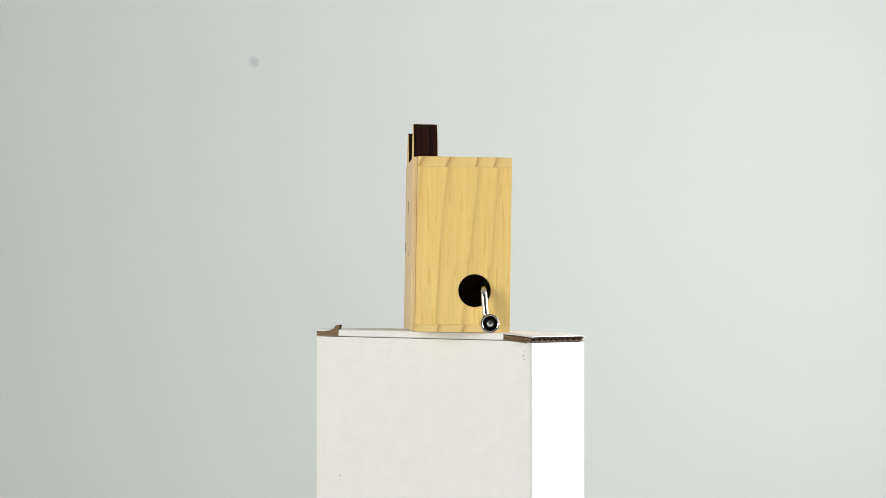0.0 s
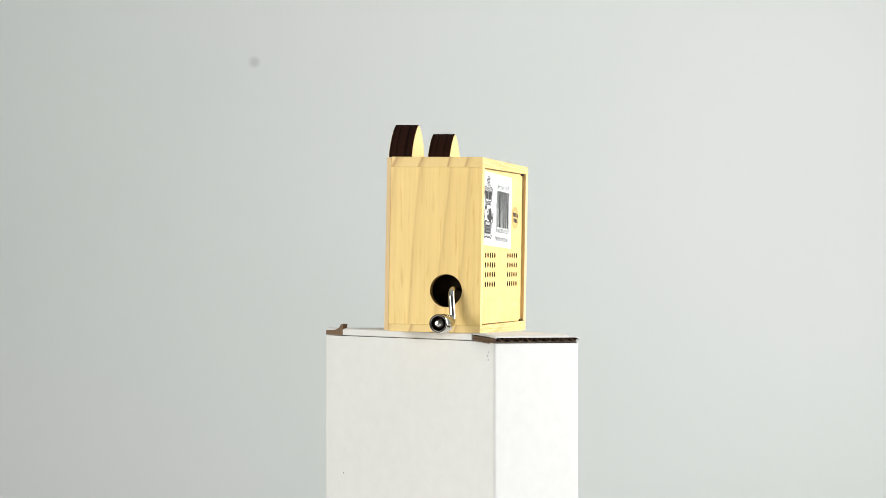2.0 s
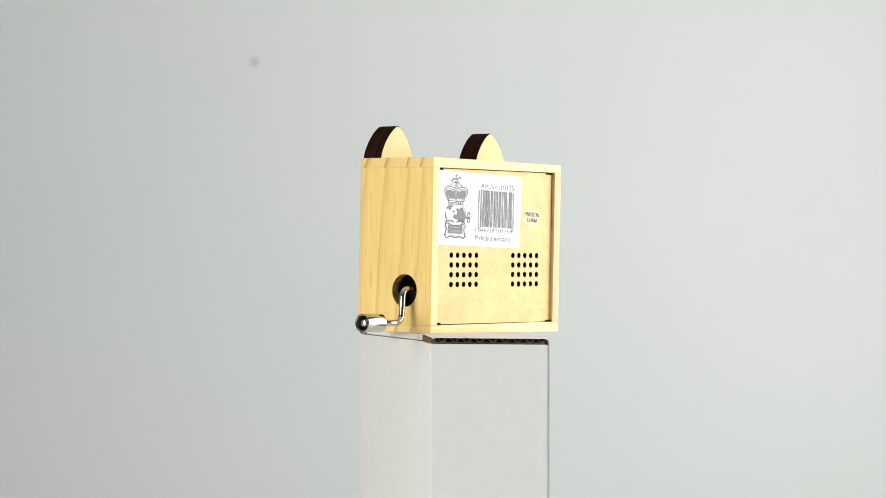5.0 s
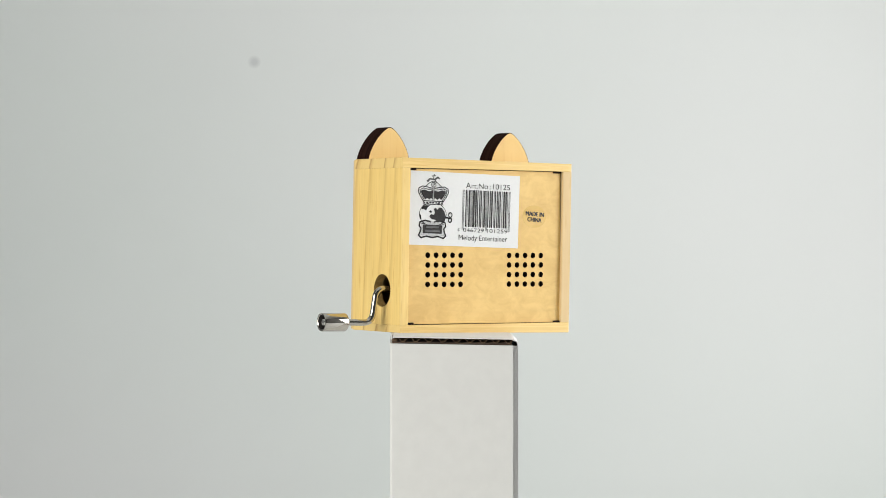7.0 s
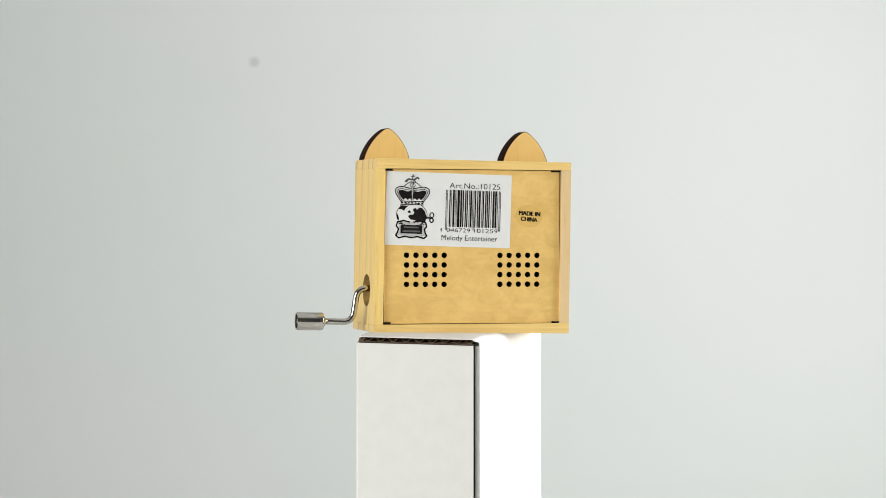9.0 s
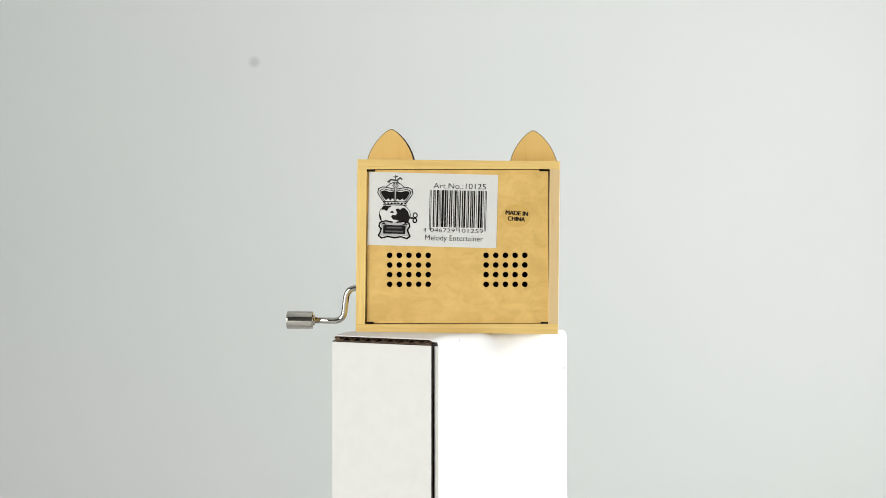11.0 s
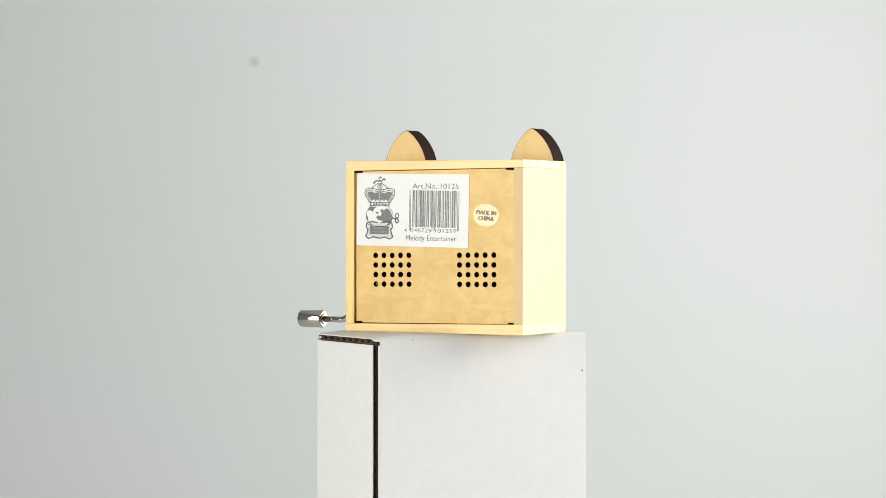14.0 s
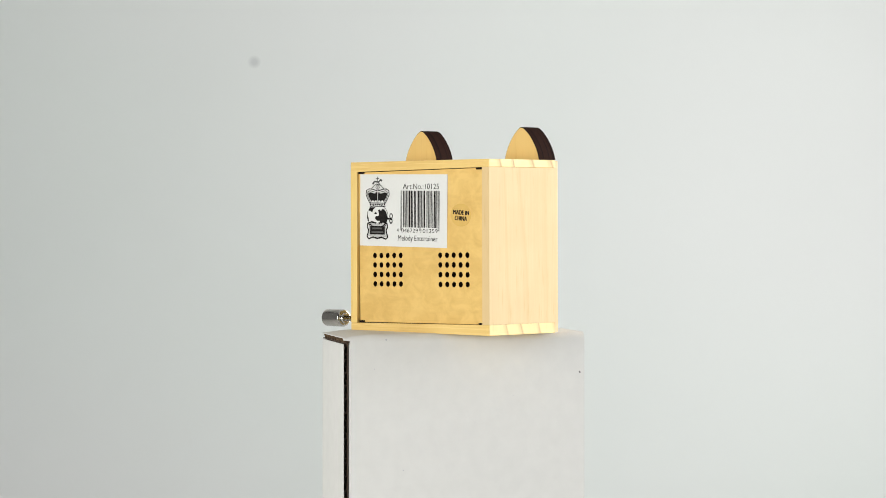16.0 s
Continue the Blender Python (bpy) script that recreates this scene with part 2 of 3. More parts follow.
slab("wall_north", (-1.9, WALL_Y, 0.0), (1.9, WALL_Y + 0.1, 2.3), BACK_PAINT, "plain pale grey-white painted backdrop wall", "wall")
slab("wall_east", (1.8, -2.4, 0.0), (1.9, WALL_Y - 0.003, 2.3), ROOM_PAINT, "plain pale painted side wall", "wall")
slab("wall_west", (-1.9, -2.4, 0.0), (-1.8, WALL_Y - 0.003, 2.3), ROOM_PAINT, "plain pale painted side wall", "wall")
slab("wall_south", (-1.9, -2.5, 0.0), (1.9, -2.403, 2.3), REAR_PAINT, "plain dark grey painted rear wall", "wall")
slab("floor", (-1.9, -2.5, -0.1), (1.9, WALL_Y + 0.1, 0.0), FLOOR_PAINT, "plain light grey floor under the white carton", "floor")
slab("ceiling", (-1.9, -2.5, 2.303), (1.9, WALL_Y + 0.1, 2.4), CEILING_PAINT, "plain pale painted ceiling", "ceiling")

# ---- white corrugated carton ----
CW, CD = 0.0584, 0.1140
LEAN_X, LEAN_Y = 0.0115, -0.0150      # slope of the bowed lid and of the box on it
carton = new("carton")
tagged(carton, "white corrugated cardboard carton with raw brown cut edges", "carton")
carton.location = (0, 0, CARTON_H)
CARTON_AT = Matrix.Translation((-0.0535, -0.0331, 0)) @ Matrix.Rotation(radians(-31.06), 4, "Z")
T = 0.0017                            # board thickness


def lid_height(p, q):
    w = CARTON_AT @ Vector((p, q, 0))
    return -LEAN_X * w.x - LEAN_Y * w.y - 0.0002 - 0.0012 * max(0.0, 1 - q / 0.013) ** 1.5


def shaped(bm):
    for v in bm.verts:
        v.co.z += lid_height(v.co.x, v.co.y)
    return bm


def level_top(bm):
    """Lets the top rim of an upright wall follow the bowed lid."""
    for v in bm.verts:
        if v.co.z > -0.01:
            v.co.z += lid_height(v.co.x, v.co.y)


# body: long face, far end, hinge face
bm = bmesh.new()
path = rounded_path([(0, 0.00123, 0), (0, 0.0045, 0), (0, 0.008, 0), (0, 0.013, 0), (0, CD, 0.002), (CW - 0.0005, CD, 0.002), (CW - 0.0005, 0.0014, 0)])
wall_strip(bm, path[::-1], T, -CARTON_H, -0.0037)
level_top(bm)
body = part("body", bm, CARD, carton, "white card faces", CARTON_AT)
# end panel: outer skin, inner skin and the fluted core between, cut open along one edge
bm = bmesh.new()
path = rounded_path([(0.0, 0.0012, 0), (0.0, -0.0013, 0.0016), (CW - 0.0024, -0.0013, 0)])
wall_strip(bm, path, 0.0004, -CARTON_H, -0.0031)
level_top(bm)
end_panel = part("end_panel", bm, CARD, carton, "white end panel with a raw corrugated edge", CARTON_AT)
bm = bmesh.new()
block(bm, (T, 0.0009, -CARTON_H), (CW - 0.0030, 0.0012, -0.0040))
part("inner_liner", bm, SHADED_KRAFT, end_panel, "brown kraft liner")


def flutes(bm, length, place, depth_in, period=0.0060, low=0.0, high=0.0018, sheet=0.00022):
    """A wavy sheet: place(s, h, d) puts run s, height h and depth d in space."""
    n = int(length / period * 12)
    mid, amp = (low + high) / 2, (high - low) / 2 - sheet / 2
    rows = []
    for i in range(n + 1):
        s = length * i / n
        h = mid + amp * max(-1, min(1, 1.25 * math.sin(2 * math.pi * s / period + 0.35 * math.sin(s * 130))))
        rows.append([bm.verts.new(place(s, h + o, d)) for o, d in ((sheet / 2, 0), (sheet / 2, depth_in), (-sheet / 2, depth_in), (-sheet / 2, 0))])
    for a, b in zip(rows, rows[1:]):
        for k in range(4):
            bm.faces.new((a[k], b[k], b[(k + 1) % 4], a[(k + 1) % 4]))
    return bm


bm = bmesh.new()
flutes(bm, CARTON_H - 0.006, lambda s, h, d: (CW - 0.0030 - d, -0.0009 + h, -0.0042 - s), 0.010, high=0.0018)
# darkened kraft paints the shade deep in the upright slit
part("fluted_core", bm, SHADED_KRAFT, end_panel, "dark brown corrugated core")

# lid: hinged on the long face, its cut edge open over the end panel
bm = bmesh.new()
sect = [Vector((0.0012, -0.0004)), Vector((0.0020, 0.0))]
sect += [Vector((CW - 0.0034 + 0.0034 * math.sin(a), -0.0034 + 0.0034 * math.cos(a))) for a in (math.pi / 2 * k / 7 for k in range(8))]
sect += [Vector((CW, -0.0046)), Vector((CW, -0.05)), Vector((CW, -CARTON_H + 0.0015))]
mids = []
for a, b in zip(sect, sect[1:]):
    k = 12 if (b - a).length > 0.02 and abs(b.y - a.y) < 0.001 else 1
    mids += [a.lerp(b, i / k) for i in range(k)]
sect = mids + [sect[-1]]
inner = [Vector((p.x - (0.0004 if p.x > CW - 0.0035 else 0.0), p.y - (0.0004 if p.x < CW - 0.001 else 0.0))) for p in sect]
qs = [-0.0013, 0.002, 0.004, 0.007, 0.010, 0.013, 0.02, 0.04, 0.06, 0.08, 0.10, CD - 0.002, CD - 0.0004]
grid = [[[bm.verts.new((p.x, (max(q, 0.0014) if p.x > CW - 0.0015 and p.y < -0.0015 else q), p.y)) for q in qs] for p in line] for line in (sect, inner)]
for i in range(len(sect) - 1):
    for j in range(len(qs) - 1):
        for g in grid:
            bm.faces.new((g[i][j], g[i + 1][j], g[i + 1][j + 1], g[i][j + 1]))
    for j in (0, len(qs) - 1):
        bm.faces.new((grid[0][i][j], grid[0][i + 1][j], grid[1][i + 1][j], grid[1][i][j]))
for j in range(len(qs) - 1):
    for i in (0, len(sect) - 1):
        bm.faces.new((grid[0][i][j], grid[0][i][j + 1], grid[1][i][j + 1], grid[1][i][j]))
lid = part("lid", shaped(bm), CARD, carton, "white closed lid, slightly bowed", CARTON_AT, smooth=False)
bm = bmesh.new()
flutes(bm, CW - 0.004, lambda s, h, d: (0.0016 + s, -0.0008 + d, -0.0023 + h), 0.012, high=0.0019)
part("fluted_core", shaped(bm), KRAFT, lid, "dark brown corrugated core")
bm = bmesh.new()
block(bm, (0.0010, -0.0010, -0.0027), (CW - 0.0030, CD - 0.004, -0.0024))
bmesh.ops.subdivide_edges(bm, edges=bm.edges[:], cuts=8, use_grid_fill=True)
part("under_liner", shaped(bm), SHADED_KRAFT, lid, "brown kraft liner")
# tuck flap behind the long face, cut back at its ends to bare brown board
bm = bmesh.new()
block(bm, (0.0004, 0.0135, -0.0034), (0.0030, CD - 0.0115, -0.0003), 0.0003, 1)
bmesh.ops.subdivide_edges(bm, edges=[e for e in bm.edges if e.calc_length() > 0.05], cuts=8)
part("tuck_flap", shaped(bm), CARD, lid, "white folded tuck flap")
bm = prism(bmesh.new(), [(0.0010, 0.0008, -0.0034), (0.0010, 0.0135, -0.0034), (0.0010, 0.0135, -0.0010), (0.0010, 0.0100, -0.0016), (0.0010, 0.0008, -0.0012)], (0.0024, 0, 0))
part("flap_corner", shaped(bm), KRAFT, lid, "bare brown cut corner")
E0, E1 = CD - 0.0125, CD - 0.0006
bm = prism(bmesh.new(), [(0.0003, E1, -0.0034), (0.0003, E0, -0.0034), (0.0003, E0 - 0.0003, 0.0008), (0.0003, E0 - 0.0006, 0.0021), (0.0003, E0 + 0.0010, 0.0019), (0.0003, E0 + 0.0026, 0.0002),
                          (0.0003, E0 + 0.0050, -0.0008), (0.0003, E1 - 0.0015, -0.0014), (0.0003, E1, -0.0012)], (0.0026, 0, 0))
part("flap_corner", shaped(bm), KRAFT, lid, "torn brown corner with a curled tip")
# small dirt specks on the faces
rnd = random.Random(4)
for face, spots in (("hinge", ((0.1113, -0.0192, 0.0005), (0.0185, -0.0035, 0.0004), (0.0265, -0.0640, 0.0003), (0.013, -0.0170, 0.00025), (0.079, -0.0300, 0.0002))),
                    ("long", ((0.1005, -0.0690, 0.0004), (0.0025, -0.0120, 0.0005), (0.0030, -0.0102, 0.0006), (0.0022, -0.0085, 0.0004), (0.045, -0.040, 0.0002)))):
    for q, z, r in spots:
        bm = bmesh.new()
        x, s = (CW + 0.00004, 1) if face == "hinge" else (-0.00004, -1)
        ring = [(x - s * 0.00012, q + r * rnd.uniform(0.6, 1.1) * math.cos(a), z + 1.3 * r * rnd.uniform(0.6, 1.1) * math.sin(a)) for a in (2 * math.pi * k / 9 for k in range(9))]
        prism(bm, ring, (s * 0.00012, 0, 0))
        part("speck", bm, SPECK if q > 0.10 else SMUDGE, body, "small grey dirt speck")

# ---- hand-cranked wooden music box with two ears ----
W, D, H = 0.0942, 0.0457, 0.0807
TB, TB_FAR = 0.0040, 0.0047           # thickness of the two upright boards
UL = -0.0004                           # outer face of the crank side
BACK = 0.0016                          # recess of the back panel
music_box = new("music_box")
tagged(music_box, "varnished pine hand-crank music box with ears on a carton", "music box")
music_box.location = (0, 0, CARTON_H)
BOX_AT = Matrix.Translation((-0.0431, -0.0249, 0)) @ Matrix(((1, 0, LEAN_X, 0), (0, 1, LEAN_Y, 0), (-LEAN_X, -LEAN_Y, 1, 0), (0, 0, 0, 1)))
BOX_AT.translation.z = LEAN_X * 0.0431 + LEAN_Y * 0.0249 - 0.0003
HOLE_V, HOLE_Z, HOLE_R = 0.0164, 0.0192, 0.0076
# the sliding back panel sits level while the frame leans, so the rails taper along it
PANEL_AT = BOX_AT @ Matrix.Translation((W / 2, 0, H / 2)) @ Matrix.Rotation(-LEAN_X, 4, "Y") @ Matrix.Translation((-W / 2, 0, -H / 2))


def rail_low(u):
    return 0.0035 + 0.0014 * u / W


def rail_high(u):
    return H - 0.0047 + 0.0010 * u / W


def tapered(bm, low, high):
    """Slants the ends of a board that was cut square at low and high."""
    for v in bm.verts:
        if abs(v.co.z - low) < 0.0004:
            v.co.z += rail_low(v.co.x) - low
        elif abs(v.co.z - high) < 0.0004:
            v.co.z += rail_high(v.co.x) - high
    return bm


def cut(ob, cutter_bm):
    """Take a solid out of ob's mesh."""
    me = bpy.data.meshes.new("cutter")
    bmesh.ops.recalc_face_normals(cutter_bm, faces=cutter_bm.faces[:])
    cutter_bm.to_mesh(me)
    cutter_bm.free()
    tool = new("cutter", me)
    tool.matrix_world = ob.matrix_world
    mod = ob.modifiers.new("cut", "BOOLEAN")
    mod.operation, mod.object, mod.solver = "DIFFERENCE", tool, "EXACT"
    deps = bpy.context.evaluated_depsgraph_get()
    deps.update()
    result = bpy.data.meshes.new_from_object(ob.evaluated_get(deps))
    ob.modifiers.clear()
    ob.data = result
    bpy.data.objects.remove(tool)


FRONT = 0.0435
for x0, x1, mat in ((UL, TB, SIDE_PINE), (W - TB_FAR, W, PALE_PINE)):
    low, high = rail_low(x0), rail_high(x0)
    bm = block(bmesh.new(), (x0, 0.0, low + 0.00001), (x1, FRONT, high - 0.00001), 0.00012)
    tapered(bm, low, high)
    side = part("side_board", bm, mat, music_box, "upright-grained pine side", BOX_AT)
    if x0 == UL:
        bpy.context.view_layer.update()
        cyl = tube(bmesh.new(), [(-0.01, HOLE_V, HOLE_Z), (0.02, HOLE_V, HOLE_Z)], HOLE_R, 48)
        cut(side, cyl)
        side.data.materials.append(BORED)
        for p in side.data.polygons:
            c = p.center
            if abs(p.normal.x) < 0.2 and math.hypot(c.y - HOLE_V, c.z - HOLE_Z) < HOLE_R + 0.0003:
                p.material_index = 1
for name, z0, z1 in (("bottom_board", 0.0, rail_low(0)), ("top_board", rail_high(0), H)):
    bm = block(bmesh.new(), (UL + 0.00005, 0.0, z0), (W - 0.00002, FRONT, z1), 0.00018)
    tapered(bm, rail_low(0), rail_high(0))
    ob = part(name, bm, [BOARD_PINE, END_PINE], music_box, "pine board with end grain showing at its ends", BOX_AT)
    for p in ob.data.polygons:
        if abs(p.normal.x) > 0.8:
            p.material_index = 1
bm = block(bmesh.new(), (UL + 0.0003, FRONT + 0.00003, 0.0004), (W - 0.0003, D, H - 0.0003), 0.0003)
front = part("front_panel", bm, PALE_PINE, music_box, "thin pale front panel with small dark marks", BOX_AT)
for u, z, w, h in ((0.052, 0.0585, 0.0030, 0.0065), (0.084, 0.0400, 0.0022, 0.0045), (0.078, 0.0400, 0.0022, 0.0045), (0.046, 0.0365, 0.0030, 0.0022), (0.081, 0.0402, 0.0060, 0.0008)):
    bm = block(bmesh.new(), (u - w / 2, D - 0.0001, z - h / 2), (u + w / 2, D + 0.00012, z + h / 2), 0.00004, 1)
    part("painted_mark", bm, GREY_INK, front, "dark printed mark")

# back panel with two groups of round sound holes
PX0, PX1, PZ0, PZ1 = TB + 0.0002, W - TB_FAR - 0.0003, 0.0045, H - 0.0045
GROUPS = ((0.01505, 0.0363), (0.0602, 0.0363))
PU, PV, HR = 0.00452, 0.00452, 0.00132


def back_panel():
    bm = bmesh.new()
    y0, y1 = BACK, BACK + 0.0026

    def quad(a, b, c, d):
        for y in (y0, y1):
            bm.faces.new([bm.verts.new((p[0], y, p[1])) for p in (a, b, c, d)])

    def rect(u0, z0, u1, z1):
        quad((u0, z0), (u1, z0), (u1, z1), (u0, z1))

    cells = [(g[0] - PU / 2, g[0] + 4.5 * PU, g[1] - 3.5 * PV, g[1] + PV / 2) for g in GROUPS]
    zlo, zhi = cells[0][2], cells[0][3]
    rect(PX0, PZ0, PX1, zlo)
    rect(PX0, zhi, PX1, PZ1)
    rect(PX0, zlo, cells[0][0], zhi)
    rect(cells[0][1], zlo, cells[1][0], zhi)
    rect(cells[1][1], zlo, PX1, zhi)
    n = 20
    for g in GROUPS:
        for i in range(5):
            for j in range(4):
                c = (g[0] + i * PU, g[1] - j * PV)
                hu, hv = PU / 2, PV / 2
                corner = math.atan2(hv, hu)
                angles = sorted([2 * math.pi * k / n + 0.01 for k in range(n)] + [corner, math.pi - corner, math.pi + corner, 2 * math.pi - corner])
                inn = [(c[0] + HR * math.cos(a), c[1] + HR * math.sin(a)) for a in angles]
                out = []
                for a in angles:
                    s = min(hu / max(abs(math.cos(a)), 1e-9), hv / max(abs(math.sin(a)), 1e-9))
                    out.append((c[0] + s * math.cos(a), c[1] + s * math.sin(a)))
                for k in range(len(angles)):
                    l = (k + 1) % len(angles)
                    quad(inn[k], inn[l], out[l], out[k])
                    bm.faces.new([bm.verts.new(p) for p in ((inn[k][0], y0, inn[k][1]), (inn[l][0], y0, inn[l][1]), (inn[l][0], y1, inn[l][1]), (inn[k][0], y1, inn[k][1]))])
    for a, b in (((PX0, PZ0), (PX1, PZ0)), ((PX1, PZ0), (PX1, PZ1)), ((PX1, PZ1), (PX0, PZ1)), ((PX0, PZ1), (PX0, PZ0))):
        bm.faces.new([bm.verts.new(p) for p in ((a[0], y0, a[1]), (b[0], y0, b[1]), (b[0], y1, b[1]), (a[0], y1, a[1]))])
    bmesh.ops.remove_doubles(bm, verts=bm.verts[:], dist=1e-6)
    return bm


panel = part("back_panel", back_panel(), [PLY, CHARRED], music_box, "varnished plywood back panel with round sound holes", PANEL_AT)
for p in panel.data.polygons:
    if abs(p.normal.y) < 0.3:
        p.material_index = 1
# dark blocks that paint the shade where the panel's groove ends at the four corners
for u0, u1, z in ((PX0 - 0.0002, PX0 + 0.0040, PZ1 - 0.0001), (PX1 - 0.0042, PX1 + 0.0002, PZ1 - 0.0001), (PX0 - 0.0002, PX0 + 0.0032, PZ0 + 0.0003), (PX1 - 0.0036, PX1 + 0.0002, PZ0 + 0.0003)):
    bm = block(bmesh.new(), (u0, 0.0010, z - 0.0006), (u1, BACK + 0.0006, z + 0.0004), 0.0001, 1)
    part("groove_end", bm, INSIDE_SHADE, panel, "dark groove end")
# unlit-looking block added so that holes and gaps show a shaded inside
bm = block(bmesh.new(), (0.012, 0.010, TB), (W - 0.012, 0.030, 0.045), 0.001)
part("movement", bm, INSIDE_SHADE, music_box, "dark movement inside the box", BOX_AT)


# ears: thick plywood with laser-burnt edges
def ear_outline(u0, u1, height, lean):
    c, a = (u0 + u1) / 2, (u1 - u0) / 2
    pts = []
    n = 26
    for k in range(n + 1):
        s = math.pi * k / n
        x, h = math.cos(s), math.sin(s)
        x = math.copysign(abs(x) ** (2 / 1.40), x)
        h = max(h, 0.0) ** (2 / 1.50)
        pts.append(Vector((c + a * x + lean * h, height * h)))
    for _ in range(2):
        pts = [pts[0]] + [(p + 2 * q + r) / 4 for p, q, r in zip(pts, pts[1:], pts[2:])] + [pts[-1]]
    return pts


for u0, u1, lean in ((0.0014, 0.0240, 0.0003), (0.0702, 0.0928, -0.0003)):
    outline = ear_outline(u0, u1, 0.0157, lean)
    v0, v1 = D - 0.0115, D - 0.0003
    bm = bmesh.new()
    prism(bm, [(p.x, v0 + 0.0002, H + p.y) for p in outline], (0, v1 - v0 - 0.0004, 0))
    ear = part("ear", bm, BURNT, music_box, "laser-burnt dark brown plywood ear edge", BOX_AT)
    c = (u0 + u1) / 2
    for y in (v0, v1 - 0.0003):
        bm = bmesh.new()
        prism(bm, [(c + (p.x - c) * 0.975, y, H + 0.00002 + p.y * 0.978) for p in outline], (0, 0.0003, 0))
        part("ear_face", bm, EAR_PLY, ear, "light birch ear face")

# crank: bent rod, hollow knob, rivet, collar
CV, CZ0, CZ1 = 0.0127, 0.0201, 0.0043
corners = [Vector((0.012, CV, CZ0)), Vector((-0.0056, CV, CZ0)), Vector((-0.0075, CV, CZ1)), Vector((-0.0225, CV, CZ1 + 0.0002))]
line = [corners[0]]
for i in (1, 2):
    a = (corners[i - 1] - corners[i]).normalized()
    b = (corners[i + 1] - corners[i]).normalized()
    for k in range(11):
        s = k / 10
        line.append(corners[i] + a * 0.0046 * (1 - s) ** 2 + b * 0.0046 * s ** 2)
line.append(corners[3])
CRANK_SWING = ((0, -5.0), (2, -6.5), (4, -6.0), (6.5, 1.0), (9, 4.0), (12, 7.0), (14, 7.0), (16, 7.0))
crank = part("crank", tube(bmesh.new(), line, 0.00148, 24), STEEL, music_box, "bent nickel-plated steel crank rod", BOX_AT, smooth=True)
KR, KL, KX, KZ = 0.00425, 0.0126, -0.0216, CZ1 + 0.0002
bm = bmesh.new()
lathe(bm, [(0.0, 0.0016), (0.0, KR - 0.0008), (0.0001, KR - 0.0004), (0.0004, KR - 0.0001), (0.0008, KR), (KL - 0.0006, KR), (KL - 0.0002, KR - 0.0001), (KL, KR - 0.0002), (KL, KR - 0.0006),
           (KL - 0.0002, KR - 0.0009), (KL - 0.0072, KR - 0.0009), (KL - 0.0074, 0.0012)], (KX, CV, KZ), 40)
knob = part("knob", bm, [STEEL, BORE_SHADE], crank, "hollow nickel-plated cylindrical knob")
bm = bmesh.new()
lathe(bm, [(0.0065, 0.0016), (0.0098, 0.0014), (0.0104, 0.0020), (0.0112, 0.0020), (0.0119, 0.0014), (0.0122, 0.0005)], (KX, CV, KZ), 24)
part("rivet", bm, BRIGHT, crank, "bright rivet end inside the knob")
bm = bmesh.new()
lathe(bm, [(-0.0008, 0.0016), (-0.0008, 0.0023), (-0.0003, 0.0026), (0.0003, 0.0026)], (KX, CV, KZ), 24)
part("collar", bm, STEEL, crank, "small steel collar")
for ob in (knob,):
    for p in ob.data.polygons:
        p.use_smooth = len(p.vertices) == 4 and abs(p.normal.x) < 0.3
        # inner faces take the steel with painted shade
        if math.hypot(p.center.y - CV, p.center.z - KZ) < KR - 0.0008 and p.center.x < KX - 0.003:
            p.material_index = 1


# ---- printed paper label ----
def lettering(text, x, y, height, width, parent, at, name="lettering", material=INK, label="black printed words", bold=0.0):
    cu = bpy.data.curves.new(name, "FONT")
    cu.body, cu.size, cu.offset = text, 1.0, (0.0 if bold else -0.009)
    tmp = new("text_source", cu)
    deps = bpy.context.evaluated_depsgraph_get()
    deps.update()
    me = bpy.data.meshes.new_from_object(tmp.evaluated_get(deps))
    bpy.data.objects.remove(tmp)
    xs = [v.co.x for v in me.vertices]
    ys = [v.co.y for v in me.vertices if v.co.y > -0.05]
    sx, sy = width / (max(xs) - min(xs)), height / max(ys)
    x_min = min(xs)
    for v in me.vertices:
        v.co = (x + (v.co.x - x_min) * sx, -0.00012, y + v.co.y * sy)
    if bold:
        # a second strike beside the first thickens the strokes
        bm = bmesh.new()
        bm.from_mesh(me)
        twin = bmesh.ops.duplicate(bm, geom=bm.faces[:])["geom"]
        bmesh.ops.translate(bm, verts=[g for g in twin if isinstance(g, bmesh.types.BMVert)], vec=(bold, -0.00002, 0))
        bm.to_mesh(me)
        bm.free()
    me.name = name
    me.materials.append(material)
    ob = new(name, me)
    ob.parent = parent
    ob.matrix_local = at
    return tagged(ob, label=label)


MM = 0.001
LABEL_AT = PANEL_AT @ Matrix.Translation((0.0352, BACK - 0.00018, 0.0575)) @ Matrix.Rotation(radians(1.5), 4, "Y")
bm = block(bmesh.new(), (-0.0302, 0.0, -0.0171), (0.0302, 0.00014, 0.0171))
sticker = part("paper_label", bm, PAPER, music_box, "white paper label with barcode and crowned emblem", LABEL_AT)
FLAT = Matrix.Identity(4)


def ink(name, shapes, material, label, level=0.00010):
    """Flat print: outlines in millimetres on the label."""
    bm = bmesh.new()
    for pts in shapes:
        bm.faces.new([bm.verts.new((x * MM, -level, y * MM)) for x, y in pts])
    return part(name, bm, material, sticker, label)


def bar(x0, y0, x1, y1):
    return [(x0, y0), (x1, y0), (x1, y1), (x0, y1)]


